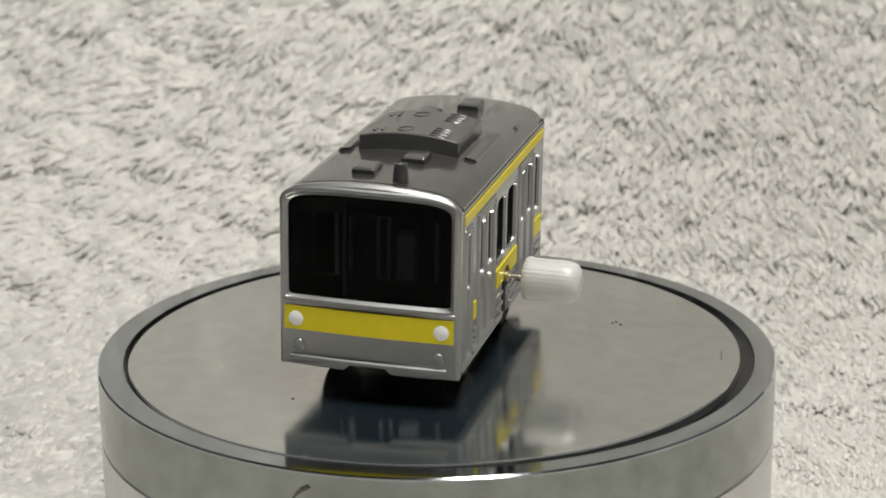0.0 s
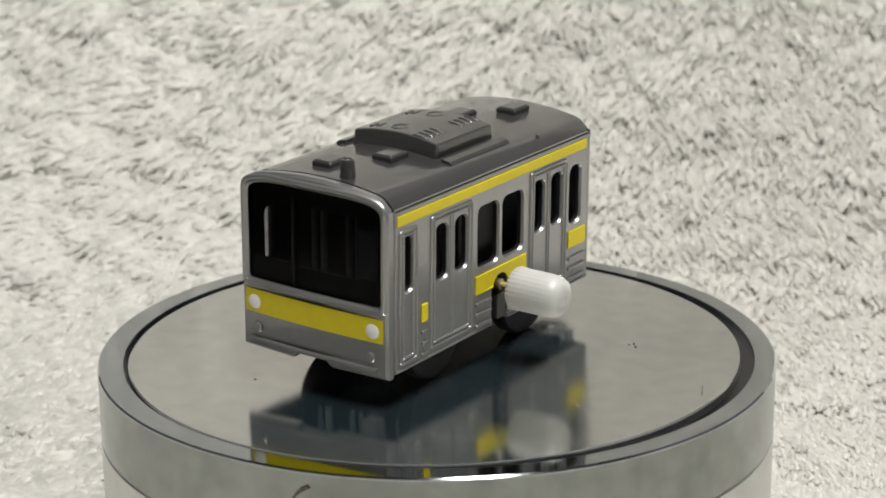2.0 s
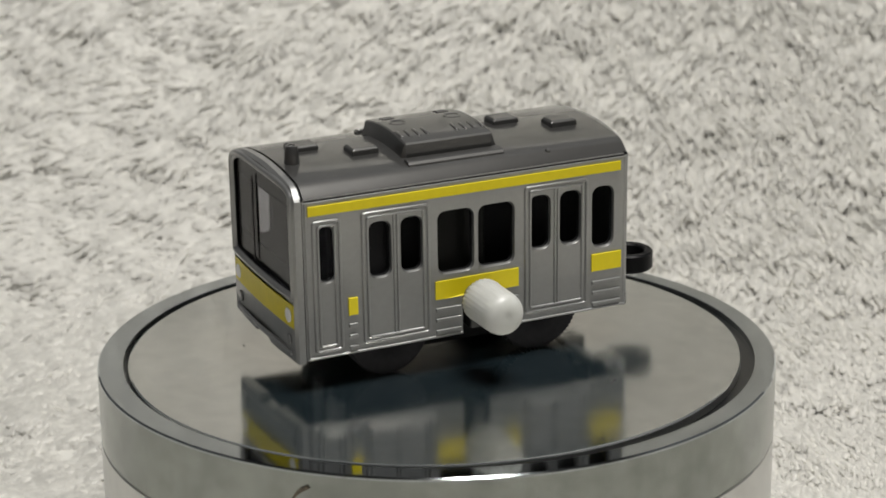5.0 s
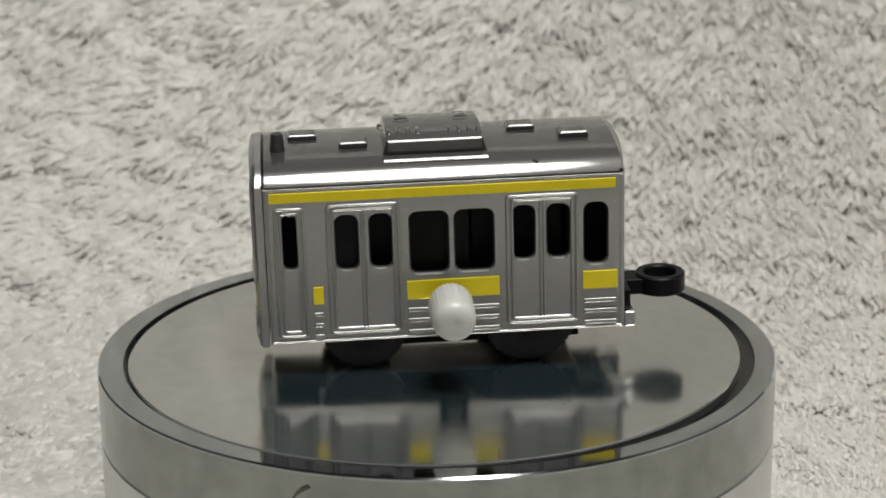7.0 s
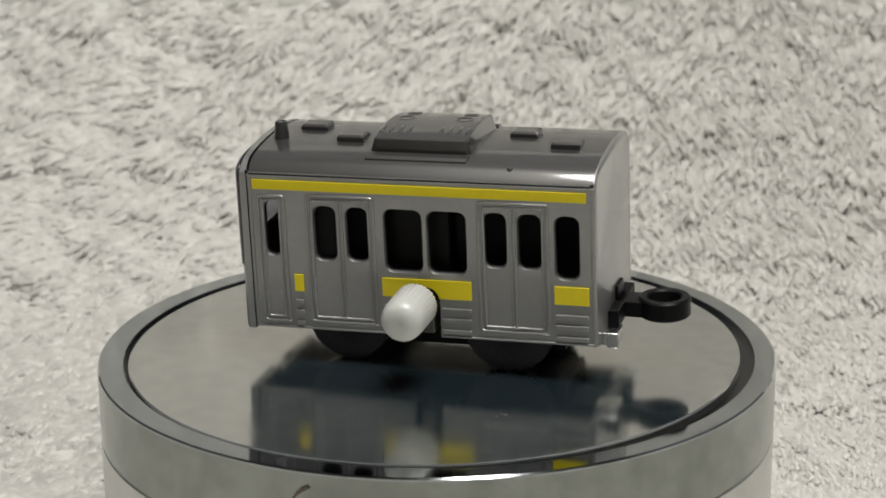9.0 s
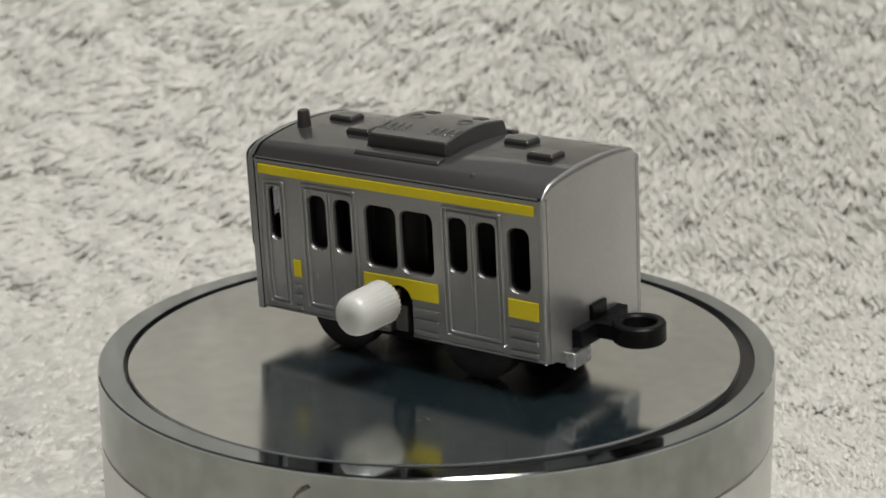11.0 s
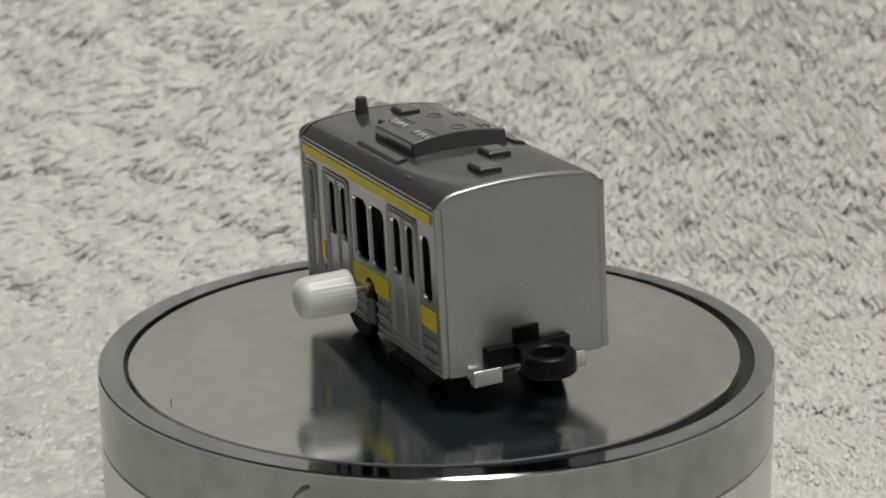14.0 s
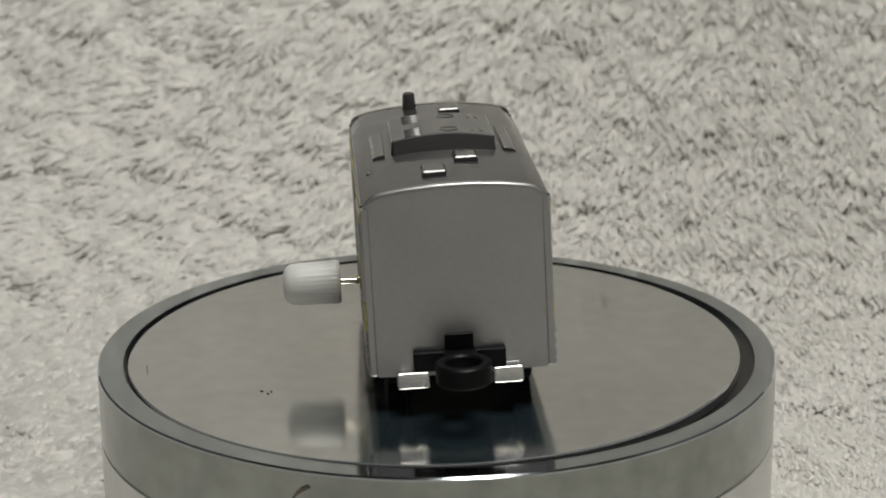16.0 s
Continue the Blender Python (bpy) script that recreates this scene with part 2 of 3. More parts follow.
def pile(rng, count, x0, x1, s0, s1, long, thick):
    """Tufts of the pile as bent, tapering three-sided strands: vertices and quads."""
    cols = int(math.sqrt(count * (x1 - x0) / (s1 - s0)))
    rows = int(count / cols)
    count = cols * rows
    gx, gs = np.meshgrid(np.arange(cols), np.arange(rows))
    x = x0 + (x1 - x0) * (gx.ravel() + rng.uniform(0, 1, count)) / cols
    s = s0 + (s1 - s0) * ((gs.ravel() + rng.uniform(0, 1, count)) / rows) ** 1.12
    y, z, ny, nz = rug_at(s)
    right = np.clip(0.5 + x / 160, 0, 1)
    flat = np.clip(1 - s / 130, 0, 1)
    lay = -1.57 + (0.4 * smooth_noise(x, s, 3, 60) + 0.3 * smooth_noise(x, s, 4, 16) + 0.25 * smooth_noise(x, s, 9, 7) + rng.normal(0, 0.24, count)) * (1.0 - 0.55 * right) - 0.95 * (1 - right) + flat * rng.normal(0, 0.12, count)
    up = np.clip((0.85 + 0.25 * right) * (0.45 + 0.12 * smooth_noise(x, s, 5, 9) + rng.normal(0, 0.14, count)) * (1 - 0.5 * flat), 0.05, 1.3)
    length = long * np.clip(1 + 0.2 * smooth_noise(x, s, 6, 12) + rng.normal(0, 0.16, count), 0.45, 1.7) * (1 - 0.3 * flat)
    n = np.stack([np.zeros(count), ny, nz], 1)
    ty = np.stack([np.zeros(count), nz, -ny], 1)
    tx = np.tile([1.0, 0, 0], (count, 1))
    d = tx * np.cos(lay)[:, None] + ty * np.sin(lay)[:, None]
    side = np.cross(n, d)
    wx, ws = x + 1.6 * smooth_noise(x, s, 12, 8), s + 1.6 * smooth_noise(x, s, 13, 8)
    cx, cs = np.floor(wx / 2.3), np.floor(ws / 3.0 + 0.5 * (np.floor(wx / 2.3) % 2))
    hop = np.sin(cx * 12.9898 + cs * 78.233) * 43758.5453
    hop -= np.floor(hop)
    to_x = (cx + 0.25 + 0.5 * hop) * 2.3 - wx
    to_s = (cs + 0.75 - 0.5 * hop - 0.5 * (cx % 2)) * 3.0 - ws
    gather = ((0.4 + 0.3 * right) * (1 - 0.9 * flat))[:, None] * (tx * to_x[:, None] + ty * to_s[:, None])
    rise = 0.75 + 0.6 * hop * (0.5 + 0.5 * right)
    curl = rng.normal(0, 0.18, count)
    thin = thick * (rng.uniform(0.6, 1.25, count) * (1.2 - 0.2 * right + 0.45 * flat))[:, None]
    verts = np.zeros((count, 4, 3, 3))
    swell = 0.8 + 0.8 * smooth_noise(x, s, 7, 26) + 0.2 * smooth_noise(x, s, 8, 9)
    base = np.stack([x, y, z], 1) + n * swell[:, None]
    for k, q in enumerate((0.0, 0.35, 0.72, 1.0)):
        mid = base + (d * (q ** 1.3) + side * (curl * q * q)[:, None]) * length[:, None] + gather * q + n * (up * rise * (1.5 * q - 0.9 * q * q) * length * 0.9)[:, None]
        r = thin * (1.0, 1.15, 1.05, 0.5)[k]
        for j in range(3):
            a = 2.094 * j
            verts[:, k, j] = mid + side * (r * math.cos(a)) + n * (r * math.sin(a))
    first = np.arange(count)[:, None, None] * 12
    k, j = np.meshgrid(np.arange(3), np.arange(3), indexing="ij")
    quad = np.stack([k * 3 + j, k * 3 + (j + 1) % 3, (k + 1) * 3 + (j + 1) % 3, (k + 1) * 3 + j], -1).reshape(1, 9, 4)
    return verts.reshape(-1, 3) * 0.001, (first + quad).reshape(-1, 4)


def build_rug():
    rug = tagged(new("rug"), "cream shaggy long-pile rug swept up behind the turntable", "rug")
    ss = [-520 + 20 * i for i in range(26)] + [12.5 * i for i in range(31)] + [380 + 40 * i for i in range(1, 10)]
    ss = [s for s in sorted(set(ss))]
    bm = bmesh.new()
    rings = []
    for s in ss:
        y, z, ny, nz = (float(v) for v in rug_at(np.array(float(s))))
        rings.append([(x, y, z) for x in range(-220, 421, 20)] + [(x, y - 4 * ny, z - 4 * nz) for x in range(420, -221, -20)])
    part("backing", loft(bm, rings), FUR, rug)
    rng = np.random.default_rng(11)
    chunks = [pile(rng, 122000, -145, 145, -45, 240, 4.6, 0.56), pile(rng, 22000, -220, 400, 236, 640, 6.5, 1.25), pile(rng, 9000, -220, 380, -420, -42, 6.5, 1.25)]
    verts, quads, at = [], [], 0
    for v, q in chunks:
        verts.append(v)
        quads.append(q + at)
        at += len(v)
    v, q = np.concatenate(verts), np.concatenate(quads)
    me = bpy.data.meshes.new("fleece")
    me.vertices.add(len(v))
    me.vertices.foreach_set("co", v.ravel())
    me.loops.add(q.size)
    me.loops.foreach_set("vertex_index", q.ravel().astype(np.int32))
    me.polygons.add(len(q))
    me.polygons.foreach_set("loop_start", np.arange(0, q.size, 4, dtype=np.int32))
    me.polygons.foreach_set("use_smooth", np.ones(len(q), dtype=bool))
    me.update(calc_edges=True)
    me.materials.append(FUR)
    ob = new("fleece", me)
    ob.parent = rug
    tagged(ob, kind="stuff")


# ---- the turntable ----


def build_turntable():
    table = tagged(new("turntable"), "round polished metal display turntable standing on the rug", "turntable")
    ring = lathe([(55.95, -2), (55.95, -0.08), (56.05, 0.0), (59.72, 0.0), (60.0, -0.28), (60.0, -0.6)], 240)
    for v in ring.verts:
        if v.co.xy.length < 57:
            v.co.x += 0.4
    wall = lathe([(60.0, -0.58), (60.0, -12.4), (59.75, -12.55), (59.0, -12.6)], 240)
    part("collar", wall, DRUM, table, sharp=20).matrix_basis = pose(0.0005, 0.00015, 0, -0.16, 0.4, 0)
    part("ring", ring, RING, table, "bright metal ring with a bevelled edge", sharp=20).matrix_basis = pose(0.0005, 0.00015, 0, -0.16, 0.4, 0)
    low = lathe([(59.0, -12.5), (59.7, -12.7), (60.0, -12.9), (60.0, -43.5), (59.4, -44.6), (0.5, -44.8)], 240)
    part("drum", low, BASE, table, sharp=20).matrix_basis = pose(0.0005, 0.00015, 0, -0.16, 0.4, 0)
    part("groove", lathe([(57.0, -1.6), (40.0, -1.6)], 160), GROOVE, table)
    plate = part("plate", lathe([(0.02, 0.0), (53.95, 0.0), (54.2, -0.1), (54.3, -0.3)], 240), PLATE, table, "polished turning plate with smudges and dust", sharp=20)
    part("plate_rim", lathe([(54.3, -0.28), (54.3, -1.55), (50, -1.55)], 240), BASE, plate, sharp=20)
    mark = bmesh.new()
    path = [(-22.2, -4.6), (-20.9, -3.0), (-19.6, -2.3)]
    rings = []
    for i, (x, z) in enumerate(path):
        y = -math.sqrt(60.02 ** 2 - x * x)
        w = (0.1, 0.26, 0.24)[i]
        rings.append([(x - w, y, z + w), (x, y - 0.06, z), (x + w, y, z - w), (x, y + 0.1, z)])
    part("stain", loft(mark, rings), STAIN, table)
    rng = random.Random(5)
    for x, y, r, st in ((33.7, 12.0, 0.28, 1.6), (34.4, 10.5, 0.27, 1.5), (33.0, 11.3, 0.14, 2.0), (-23.7, -24.8, 0.22, 1.5), (50.4, -7.3, 0.16, 3.2)):
        bm = bmesh.new()
        bmesh.ops.create_icosphere(bm, subdivisions=2, radius=1)
        turn = Matrix.Rotation(rng.uniform(0, 3), 4, "Z")
        for v in bm.verts:
            v.co *= 1 + 0.3 * noise.noise(v.co * 2 + Vector((x, y, 0)))
        bmesh.ops.transform(bm, verts=bm.verts, matrix=Matrix.Translation((x, y, 0.06 if st < 3 else 0.42)) @ turn @ Matrix.Diagonal((r * st, r * 0.7, 0.1, 1) if st < 3 else (0.1, 0.08, 0.46, 1)))
        part("dust_speck", bm, DUST, plate)
    return plate


# ---- the toy train, in its own space: front at -x, winding knob at -y, z = 0 on the plate ----
HALF, FRONT, REAR, SILL, EAVE = 15.15, -31.6, 31.4, 6.9, 35.1


ROOF_Y = (0, 3.5, 7.0, 10.0, 11.6, 12.6, 13.2, 13.7, 14.25, 14.75, 15.03, 15.15)
ROOF_Z = (38.35, 38.27, 38.0, 37.6, 37.33, 37.07, 36.78, 36.38, 35.88, 35.38, 35.06, 34.9)


def roof_line(half, drop=0.0):
    """Roof section across the train: a shallow arch with sloping shoulders."""
    k = half / HALF
    return [(-y * k, z - drop) for y, z in zip(reversed(ROOF_Y), reversed(ROOF_Z))] + [(y * k, z - drop) for y, z in zip(ROOF_Y[1:], ROOF_Z[1:])]


def side_wall(train, sign):
    def place(u, v, d):
        return (u, sign * (HALF - d), v)

    out = [(FRONT + 2.1, SILL), (REAR, SILL), (REAR, EAVE), (FRONT + 2.1, EAVE)]
    if sign < 0:
        slot = [(1.75 + 2.5 * math.cos(a), 13.45 + 2.5 * math.sin(a)) for a in (math.pi - math.pi * i / 12 for i in range(13))]
        out = [(FRONT + 2.1, SILL), (-0.75, SILL)] + slot + [(4.25, SILL)] + out[1:]
    panes = [pane_hole(-26.75, -24.15, 20.3, 29.8, 1.2), pane_hole(-17.7, -14.0, 19.8, 29.3, 1.3), pane_hole(-11.9, -8.25, 19.9, 29.3, 1.3),
             pane_hole(-5.1, 1.3, 18.45, 29.3, 1.3), pane_hole(2.55, 9.05, 18.5, 29.3, 1.3), pane_hole(12.4, 16.05, 20.1, 29.5, 1.3),
             pane_hole(18.3, 22.05, 20.1, 29.5, 1.3), pane_hole(24.65, 28.55, 18.6, 29.45, 1.4)]
    wall = part("side_wall", slab(out, panes, 1.3, place, 0.5), SILVER, train, second=INNER, bevel=0.0)
    for u0, u1, v0, v1 in ((-27.8, -23.1, 8.2, 30.95), (-19.0, -7.05, 8.45, 31.25), (11.4, 23.3, 8.6, 31.4)):
        bm = ridge(bmesh.new(), rounded(u0, u1, v0, v1, 0.5, 3), place, 0.62, 0.36)
        ridge(bm, rounded(u0 + 0.85, u1 - 0.85, v0 + 0.75, v1 - 0.75, 0.4, 3), place, 0.58, 0.32)
        if u1 - u0 > 6:
            mid = (u0 + u1) / 2
            ridge(bm, [(mid - 0.3, v0 + 0.5), (mid - 0.3, v1 - 0.5)], place, 0.45, 0.28, closed=False)
            ridge(bm, [(mid + 0.3, v0 + 0.5), (mid + 0.3, v1 - 0.5)], place, 0.45, 0.28, closed=False)
        part("door_frame", bm, SILVER, wall, sharp=80)
    bands = [(-28.65, 29.97, 32.1, 33.85), (24.3, 30.28, 14.1, 17.35), (-21.9, -20.15, 13.8, 16.95)]
    if sign < 0:
        cut = [(1.75 + 2.5 * math.cos(a), 13.45 + 2.5 * math.sin(a)) for a in (math.pi * (0.06 + 0.88 * i / 12) for i in range(13))]
        loop = [(9.93, 17.25), (-5.9, 17.15), (-5.9, 13.9), (-0.71, 13.9)] + [p for p in reversed(cut)] + [(4.21, 13.9), (9.93, 13.95)]
        part("stripe", slab(loop, [], 0.33, lambda u, v, d: (u, -(HALF + 0.28 - d), v)), YELLOW, wall, "yellow painted stripe with a notch for the axle", second=YELLOW, bevel=0.1)
    else:
        bands.append((-5.9, 9.93, 13.9, 17.2))
    for u0, u1, v0, v1 in bands:
        part("stripe", boxed(u0, u1, sign * HALF, sign * (HALF + 0.28), v0, v1), YELLOW, wall, "yellow painted stripe", bevel=0.12)
    cols = [(-21.9, -20.3), (24.45, 30.1)] + ([(-5.9, -1.1), (4.5, 9.85)] if sign < 0 else [(-5.9, 9.85)])
    for u0, u1 in cols:
        for v in (12.0, 10.1, 8.05):
            part("rib", boxed(u0, u1, sign * (HALF - 0.1), sign * (HALF + 0.45), v - 0.38, v + 0.38), SILVER, wall, bevel=0.2)
    bm = ridge(bmesh.new(), [(-29.05, SILL + 0.2), (-29.05, EAVE - 0.6)], place, 0.45, 0.25, closed=False)
    part("front_bead", bm, SILVER, wall, sharp=80)
    for u0, u1 in (((-29.0, -0.8), (4.3, 31.0)) if sign < 0 else ((-29.0, 31.0),)):
        part("sill_bead", ridge(bmesh.new(), [(u0, SILL + 0.22), (u1, SILL + 0.22)], place, 0.5, 0.3, closed=False), SILVER, wall, sharp=80)
    gutter = boxed(FRONT + 2, REAR, sign * (HALF - 0.3), sign * (HALF + 0.18), EAVE - 0.85, EAVE - 0.5)
    part("gutter", gutter, SILVER, wall, bevel=0.1)
    # Dark strip, slightly proud, paints the shade of the recess under the eave.
    part("eave_shade_strip", boxed(FRONT + 2.4, REAR - 0.2, sign * (HALF - 0.3), sign * (HALF + 0.04), EAVE - 0.46, EAVE - 0.22), INNER, wall)
    part("corner_bead", boxed(REAR - 0.9, REAR + 0.14, sign * (HALF - 1.32), sign * (HALF + 0.1), SILL - 0.3, EAVE), SILVER, wall, bevel=0.4)


def front_outline(half, low):
    """Loop of the front seen from ahead: square foot with a shallow cut in it, arched top."""
    top = roof_line(half)
    return [(-half, low + 0.1), (-4.2, low), (-3.2, low + 0.9), (3.2, low + 0.9), (4.2, low), (half, low + 0.1)] + [p for p in reversed(top)][0:]


def window_loop(half, low, rise):
    pts = rounded(-half, half, low, low + 3, 0.7, 3)[:4]
    out = [p for p in pts]
    n = 20
    for i in range(n + 1):
        a = math.pi * i / n
        y = math.copysign(abs(math.cos(a)) ** 0.55, math.cos(a)) * half
        out.append((y, rise + 2.6 * math.sin(a) ** 0.62 - 0.0))
    out += rounded(-half, half, low, low + 3, 0.7, 3)[-4:]
    return out


def build_train():
    train = tagged(new("toy_train"), "silver wind-up toy train car with yellow stripes and white knob", "toy train")
    for sign in (-1, 1):
        side_wall(train, sign)
    # roof shell
    outer, inner = roof_line(HALF), roof_line(HALF - 1.2, 1.2)
    section = [(-HALF, EAVE - 0.2)] + outer[1:-1] + [(HALF, EAVE - 0.2)] + [p for p in reversed(inner)]
    rings = [[(x, y * (1 - c / HALF), z - c) for y, z in section] for x, c in ((FRONT + 2.4, 0), (REAR - 0.3, 0), (REAR - 0.2, 0.02))]
    roof = part("roof", loft(bmesh.new(), rings), ROOF, train, "silver arched roof with its shade in the colour", sharp=32)
    under = roof_line(HALF - 0.45, 0.4)
    ring = under + [(y * 0.96, z - 0.6) for y, z in reversed(under)]
    part("gasket", loft(bmesh.new(), [[(x, y, z) for y, z in ring] for x in (FRONT + 1.5, FRONT + 2.6)]), BLACK, roof, sharp=40)
    # air conditioner with its grilles
    crown = [(y, 41.15 - 0.95 * (y / 8.8) ** 2) for y in (-8.55, -6.5, -4.5, -2.3, 0, 2.3, 4.5, 6.5, 8.55)]
    sec = [(-9.0, 36.6), (-8.8, 39.98)] + crown + [(8.8, 39.98), (9.0, 36.6)]
    rings = [[(x, y * (1 - c / 9), z - c if z > 37 else z) for y, z in sec] for x, c in ((-8.35, 0.4), (-8.27, 0.16), (-8.0, 0), (8.0, 0), (8.27, 0.16), (8.35, 0.4))]
    for k, o in ((0, -0.95), (5, 0.95)):
        rings[k] = [(x + (o if z < 37 else 0), y, z) for x, y, z in rings[k]]
    unit = part("air_conditioner", loft(bmesh.new(), rings), ROOF, roof, sharp=25)
    top = lambda y: 41.15 - 0.95 * (y / 8.8) ** 2
    for cx in (-5.2, 5.2):
        for i in range(4):
            x = cx - 2.4 + 1.6 * i
            bm = bmesh.new()
            loft(bm, [[(x + o, y, top(y) + h - q) for o, h in ((-0.36, -0.06), (-0.3, 0.1), (-0.12, 0.21), (0.12, 0.21), (0.3, 0.1), (0.36, -0.06))] for y, q in ((-6.5, 0.2), (-6.3, 0), (-5.0, 0), (-3.6, 0), (-3.4, 0.2))])
            part("louvre", bm, ROOF, unit, sharp=70)
        for y in (1.2,):
            part("fan_ring", lathe([(1.65, top(y) - 0.3), (1.6, top(y) + 0.03), (1.4, top(y) + 0.12), (1.15, top(y) + 0.03), (1.1, top(y) - 0.3)], 28, (cx, y, 0)), ROOF, unit)
        for y in (5.2, 6.6):
            part("vent_bar", boxed(cx - 1.1, cx + 1.1, y - 0.3, y + 0.3, top(y) - 0.3, top(y) + 0.16), ROOF, unit, bevel=0.1)
    for sign in (-1, 1):
        lip = [(10.0, 36.2), (10.05, 38.0), (10.25, 38.12), (11.75, 37.82), (12.2, 37.42), (12.3, 36.2)]
        part("side_rail", loft(bmesh.new(), [[(x, sign * y, z) for y, z in lip] for x in (-9.0, 8.9)]), ROOF, roof, sharp=30, bevel=0.12)
    for x0, x1, y0, y1 in ((-25.0, -20.0, 1.0, 4.9), (-16.3, -11.4, -5.1, -1.0), (13.3, 18.2, 1.0, 5.0), (21.8, 26.9, -4.8, -0.8)):
        part("roof_vent", pad(x0, x1, y0, y1, 37.2, 39.35, 0.38), ROOF, roof, sharp=30, bevel=0.16)
    stack = [(1.4, 37.6), (1.3, 38.5), (1.22, 39.5), (1.12, 40.9), (1.0, 41.2), (0.7, 41.28), (0.6, 41.1), (0.05, 41.1)]
    part("whistle", lathe(stack, 28, (-26.8, -4.0, 0)), ROOF, roof)
    part("rivet", lathe([(0.5, 35.8), (0.5, 36.95), (0.35, 37.15), (0.02, 37.2)], 18, (16.7, -13.05, 0)), ROOF, roof)

    # Small dark blocks stand in for the shade in the roof's corner notches.
    for sign in (-1, 1):
        for x0, x1 in ((FRONT + 1.75, FRONT + 2.3), (REAR - 0.75, REAR - 0.15)):
            part("notch_shade", boxed(x0, x1, *sorted((sign * 14.5, sign * 15.22)), 34.8, 35.3), INNER, roof, bevel=0.08)

    # front mask
    def lean(u, v):
        """The mask is bowed: furthest out in its middle, leaning back a little over the arch."""
        return -0.3 + 0.55 * (u / HALF) ** 2 + 0.7 * max(0, (v - 34.5) / 3.85) ** 1.3

    def ahead(u, v, d):
        return (FRONT + d + (lean(u, v) if d < 1.6 else 0), u, v)

    def fine(loop, model=None):
        """Splits the long edges of a loop, so that it can follow the bow."""
        out = []
        for k in range(len(loop)):
            a, b = Vector(loop[k]), Vector(loop[(k + 1) % len(loop)])
            ma, mb = (Vector((model or loop)[k]), Vector((model or loop)[(k + 1) % len(loop)]))
            n = max(1, round((mb - ma).length / 2.2))
            out += [tuple(a.lerp(b, q / n)) for q in range(n)]
        return out

    edge = window_loop(14.05, 18.45, 33.9)
    hole = (fine(edge), fine(window_loop(13.75, 18.75, 33.6), edge))
    mask = part("front_mask", slab(fine(front_outline(HALF + 0.1, 6.35)), [hole], 1.9, ahead, 0.3, rim=0.45), SILVER, train, second=INNER, bevel=0.0)
    part("window_frame", ridge(bmesh.new(), fine(window_loop(14.55, 18.0, 34.5)), ahead, 1.0, 0.38), SILVER, mask, sharp=80)
    frame_holes = [(fine(rounded(u0, u1, 22.6, 33.0, 0.8)),) * 2 for u0, u1 in ((4.9, 12.6), (-12.8, 3.4))]
    part("window_surround", slab(fine(window_loop(13.74, 18.76, 33.59)), frame_holes, 0.5, lambda u, v, d: (FRONT + 1.15 + d + lean(u, v), u, v), 0.1), BLACK, mask, second=BLACK)
    part("windscreen", slab(fine(window_loop(13.72, 18.78, 33.57)), [], 0.4, lambda u, v, d: (FRONT + 0.6 + d + lean(u, v), u, v)), GLASS, mask, "dark smoked windscreen", second=GLASS)
    part("mullion", boxed(FRONT + 0.2, FRONT + 0.45, 3.85, 4.35, 19.2, 34.6), BLACK, mask, bevel=0.1)
    band = [[ahead(u, v, d) for v, d in ((12.75, 0.1), (12.75, -0.06), (16.9, -0.06), (16.9, 0.1))] for u in np.linspace(-14.4, 14.4, 17).tolist()]
    part("stripe", loft(bmesh.new(), band), YELLOW, mask, "yellow painted stripe")
    for y in (-12.35, 12.35):
        part("headlight", lathe([(1.28, 0.1), (1.28, -0.12), (1.15, -0.2), (0.02, -0.22)], 32, (FRONT + lean(y, 14), y, 14.65), "x"), WHITE_PAINT, mask, "white round headlight")
        part("tail_light", lathe([(1.0, 0.1), (1.0, -0.14), (0.86, -0.28), (0.5, -0.34), (0.02, -0.36)], 24, (FRONT + lean(y, 14), math.copysign(11.9, y), 10.1), "x"), SILVER, mask)
    part("skirt_ledge", ridge(bmesh.new(), [(-13.3 + 1.9 * k, 7.95) for k in range(15)], ahead, 0.8, 0.36, closed=False), SILVER, mask, sharp=80)

    # rear panel and coupling
    # the panel is bowed in plan like the mask
    tops = roof_line(HALF - 0.03, 0.03)
    inner = HALF - 1.3
    rings = []
    for u in np.linspace(-inner, inner, 25).tolist() + [inner + 0.02, 14.3, 14.75, HALF - 0.04]:
        rings.append((u, SILL - 0.4 if u <= inner else 34.85))
    rings = [(-u, v) for u, v in reversed(rings[25:])] + rings[:25] + rings[25:]
    bow = lambda u: REAR + 0.1 + 0.7 * max(0, 1 - (u / inner) ** 2)
    crest = lambda u: float(np.interp(u, [p[0] for p in tops], [p[1] for p in tops]))
    cuts = [[(REAR - 1.1, u, low), (bow(u), u, low), (bow(u), u, crest(u) - 0.75), (bow(u), u, crest(u) - 0.42), (bow(u) - 0.12, u, crest(u) - 0.14), (bow(u) - 0.4, u, crest(u) + 0.02), (REAR - 0.35, u, crest(u) + 0.03), (REAR - 1.1, u, crest(u) - 0.3)] for u, low in rings]
    part("rear_panel", loft(bmesh.new(), cuts), SILVER, train, sharp=60)
    eye = lathe([(2.9, 8.2), (4.2, 8.2), (4.5, 8.5), (4.5, 11.4), (4.2, 11.7), (3.2, 11.7), (2.9, 11.4), (2.9, 8.2)], 40, (40.4, -0.5, -0.3))
    hook = part("coupling", eye, BLACK, train, "black plastic coupling hook with a ring")
    part("arm", boxed(31.0, 37.4, -3.2, 2.2, 8.0, 10.9), BLACK, hook, bevel=0.3)
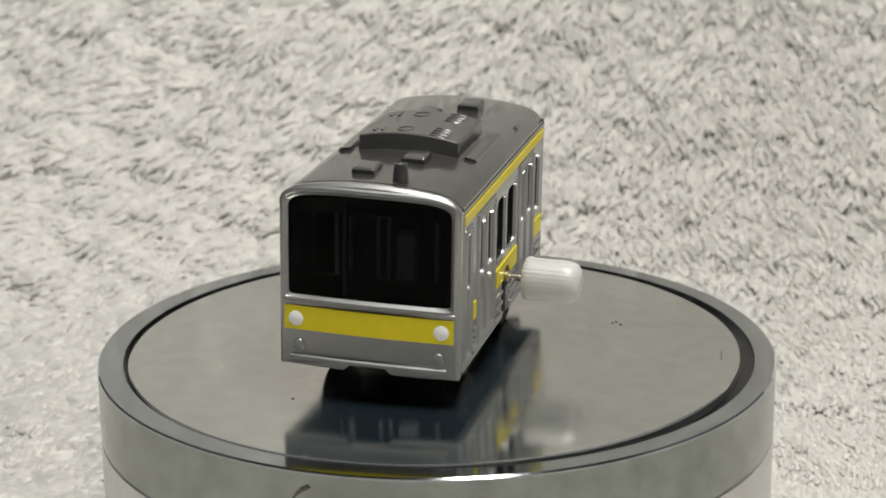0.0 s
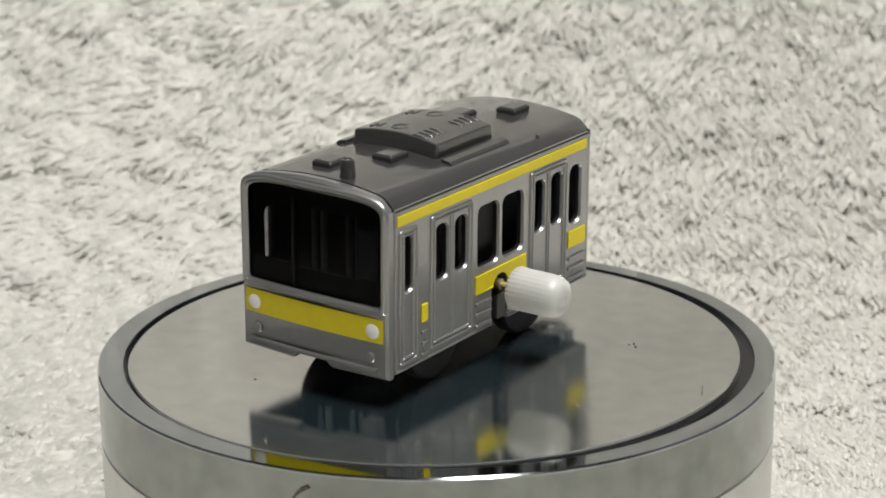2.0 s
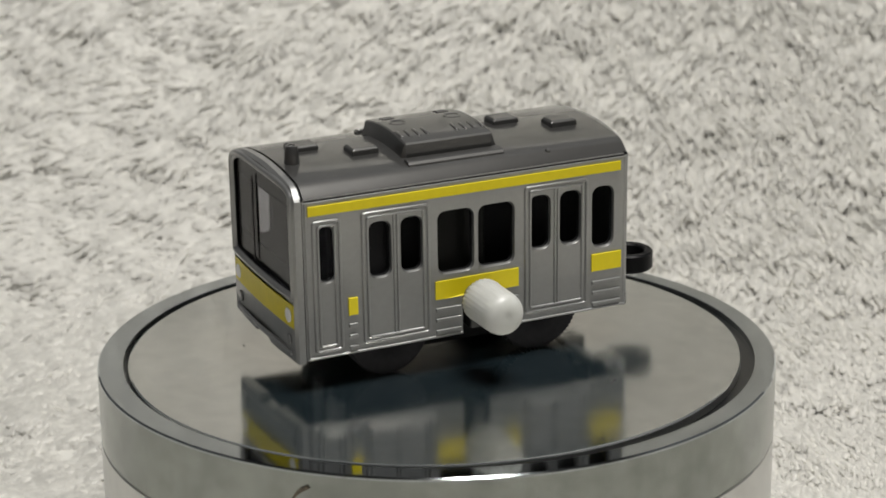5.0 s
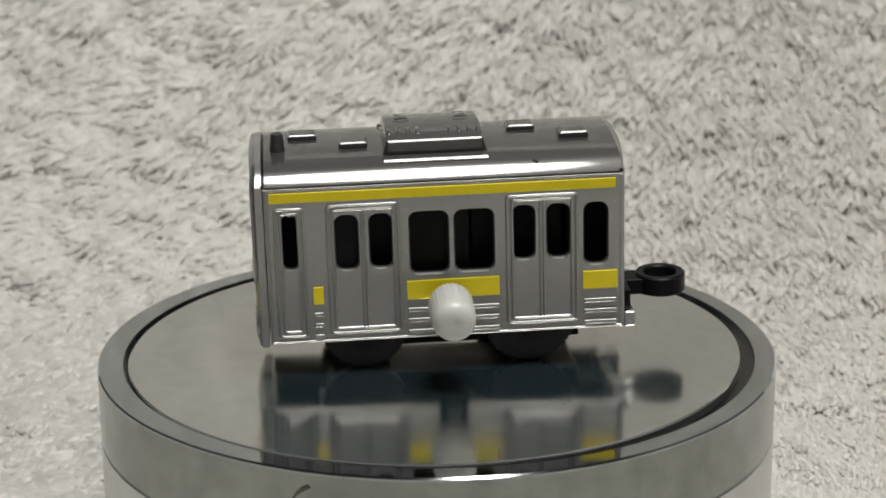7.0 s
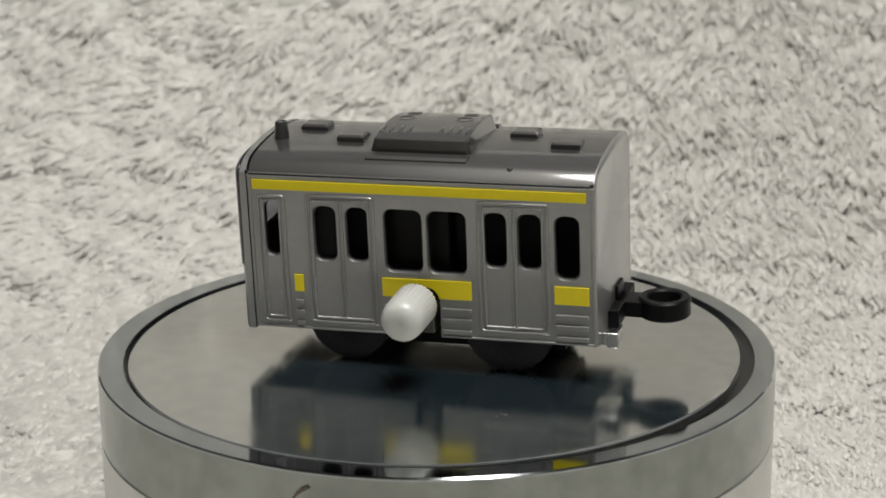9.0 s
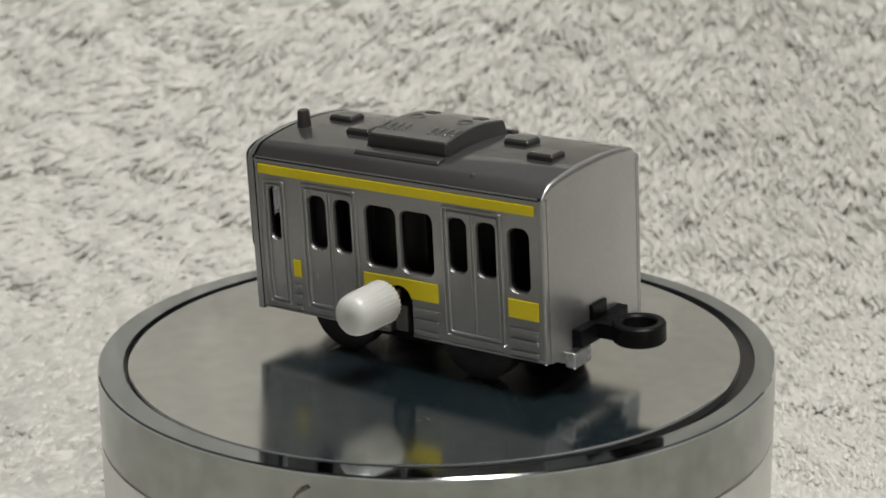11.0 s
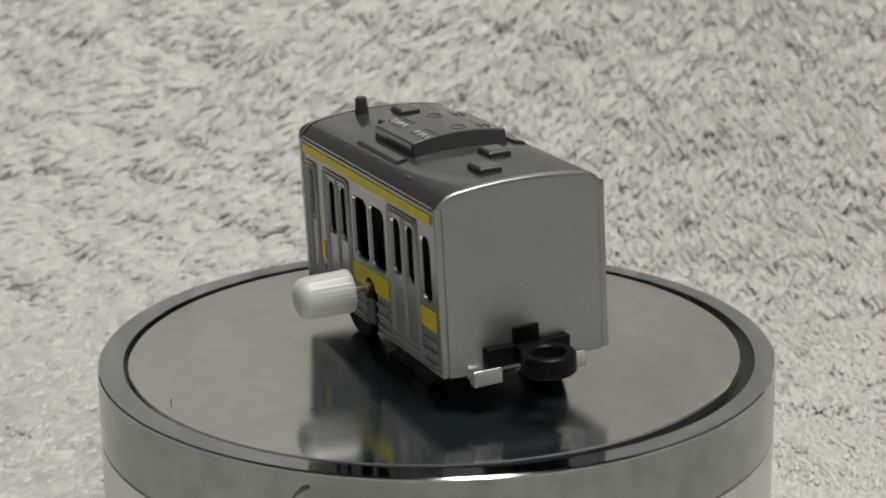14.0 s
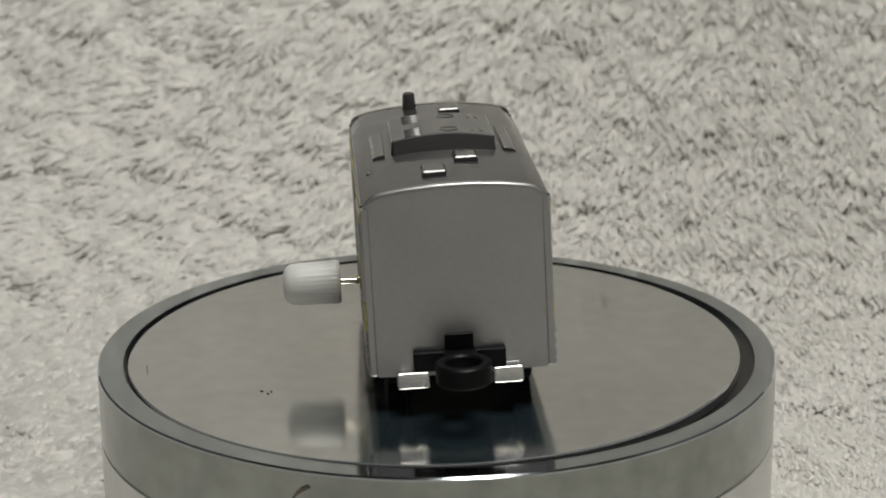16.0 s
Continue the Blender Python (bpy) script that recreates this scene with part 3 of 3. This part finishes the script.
    part("cross_bar", boxed(31.0, 33.8, -8.1, 6.9, 7.6, 10.9), BLACK, hook, bevel=0.2)
    part("tab", boxed(31.0, 32.8, -2.9, 1.8, 10.9, 13.5), BLACK, hook, bevel=0.2)
    for y0, y1 in ((-10.9, -5.7), (4.7, 9.6)):
        part("step", boxed(32.2, 34.2, y0, y1, 5.0, 7.8), CHROME, train, "shiny silver step block", bevel=0.35)
        part("step_bracket", boxed(30.0, 32.3, y0 + 0.5, y1 - 0.5, 5.4, 7.6), CHROME, train, bevel=0.2)
    # chassis and clockwork
    part("chassis", boxed(-9.0, 24.5, -8.6, 8.6, 3.0, 7.4), BLACK, train, bevel=0.4)
    part("clockwork_case", boxed(5.5, 21.5, -9.0, 9.0, 7.4, 31.0), INNER, train, bevel=0.6)
    part("spring_drum", boxed(-6.2, 5.4, -11.6, 11.6, 7.4, 30.2), MECH, train, "dark grey housing behind the middle windows", bevel=0.5)
    part("gear_case", boxed(-13.4, -6.3, -10.2, 10.2, 7.4, 31.5), INNER, train, bevel=0.5)
    part("tail_block", boxed(22.6, 30.0, -5.0, 5.0, 7.4, 27.2), INNER, train, bevel=0.5)
    partition = part("cab_partition", boxed(-18.6, -13.5, -13.2, 13.6, 7.4, 35.0), INNER, train, "dark wall behind the driver's cab", bevel=0.3)
    for y0, y1, x0, z1 in ((8.9, 9.6, -19.6, 33.4), (6.6, 7.5, -19.8, 33.0), (1.6, 2.2, -19.6, 33.0), (-0.2, 0.4, -19.4, 33.4), (-4.9, -1.9, -21.5, 27.5), (-8.6, -7.8, -19.5, 33.2)):
        part("cab_rib", boxed(x0, -18.5, y0, y1, 7.6, z1), CAB, partition, bevel=0.3)
    part("bracket", boxed(0.6, 3.2, -15.6, -9.0, 7.6, 12.2), ROOF, train, bevel=0.3)
    for x, r, teeth in ((-13.4, 7.4, 0), (15.3, 8.0, 56)):
        for y in (-10.6, 10.6):
            z = r - 0.01477 * x - 0.03493 * y
            o = math.copysign(1, y)
            prof = [(0.4, y + o * 1.35), (3.0, y + o * 1.35), (3.2, y + o * 1.5), (5.0, y + o * 1.55), (5.9, y + o * 1.6)]
            prof += [(r - 0.35, y + o * 1.6), (r, y + o * 1.3), (r, y - o * 1.3), (r - 0.4, y - o * 1.6), (0.4, y - o * 1.6)]
            bump = (lambda k, a: (-0.32 if math.sin(a * 64 + 0.4) < 0 else 0.08) if k in (6, 7) else 0) if teeth else None
            wheel = part("wheel", lathe(prof, 320 if teeth else 96, (x, 0, z), "y", True, bump), TYRE, train, sharp=40)
            part("hub", lathe([(1.2, y + o * 1.7), (1.2, y + o * 0.6), (0.2, y + o * 0.6)], 20, (x, 0, z), "y"), STEEL, wheel)
    # winding knob on its axle
    knob_at = (1.1, 0, 14.1)
    prof = [(0.4, -18.9), (3.3, -18.9), (3.7, -19.1), (3.82, -19.8), (3.76, -20.6), (3.74, -25.4), (3.7, -26.4), (3.55, -27.4), (3.2, -28.15), (2.65, -28.65), (1.9, -28.95), (0.9, -29.03), (0.6, -28.93), (0.2, -28.85)]
    flute = lambda k, a: (0.0, 0.06, 0.095, 0.07, 0.025, 0.02, 0.018, 0.01, 0, 0, 0, 0, 0, 0)[k] * math.cos(a * 30)
    knob = part("winding_knob", lathe(prof, 240, knob_at, "y", True, flute), KNOB, train, "white plastic winding knob", sharp=60)
    part("axle", lathe([(0.62, -12.0), (0.62, -19.1)], 20, knob_at, "y", True), STEEL, knob, "steel axle")
    part("collar", lathe([(1.0, -14.2), (1.0, -15.9), (0.7, -16.1), (0.62, -16.1)], 20, knob_at, "y"), BRASS, knob, "brass collar")
    return train


def motions():
    """The plate turns steadily and carries the train with it."""
    rest = Matrix(((0.26455, -0.96391, 0.02978, -0.00273), (0.96426, 0.26392, -0.02348, 0.00163), (0.01477, 0.03493, 0.99928, 0.0), (0, 0, 0, 1)))
    turns = [(t, Matrix.Rotation(radians(YAW(t)), 4, "Z")) for t in (0, 2, 4, 6, 8, 10, 12, 14, 16)]
    walk(train, [(t, m @ rest) for t, m in turns])
    walk(plate, turns)


def YAW(t):
    return -0.11732 + t * (-9.94396 + t * (-0.028446 + t * 0.0012903))


build_room()
plate = build_turntable()
train = build_train()
build_rug()
motions()
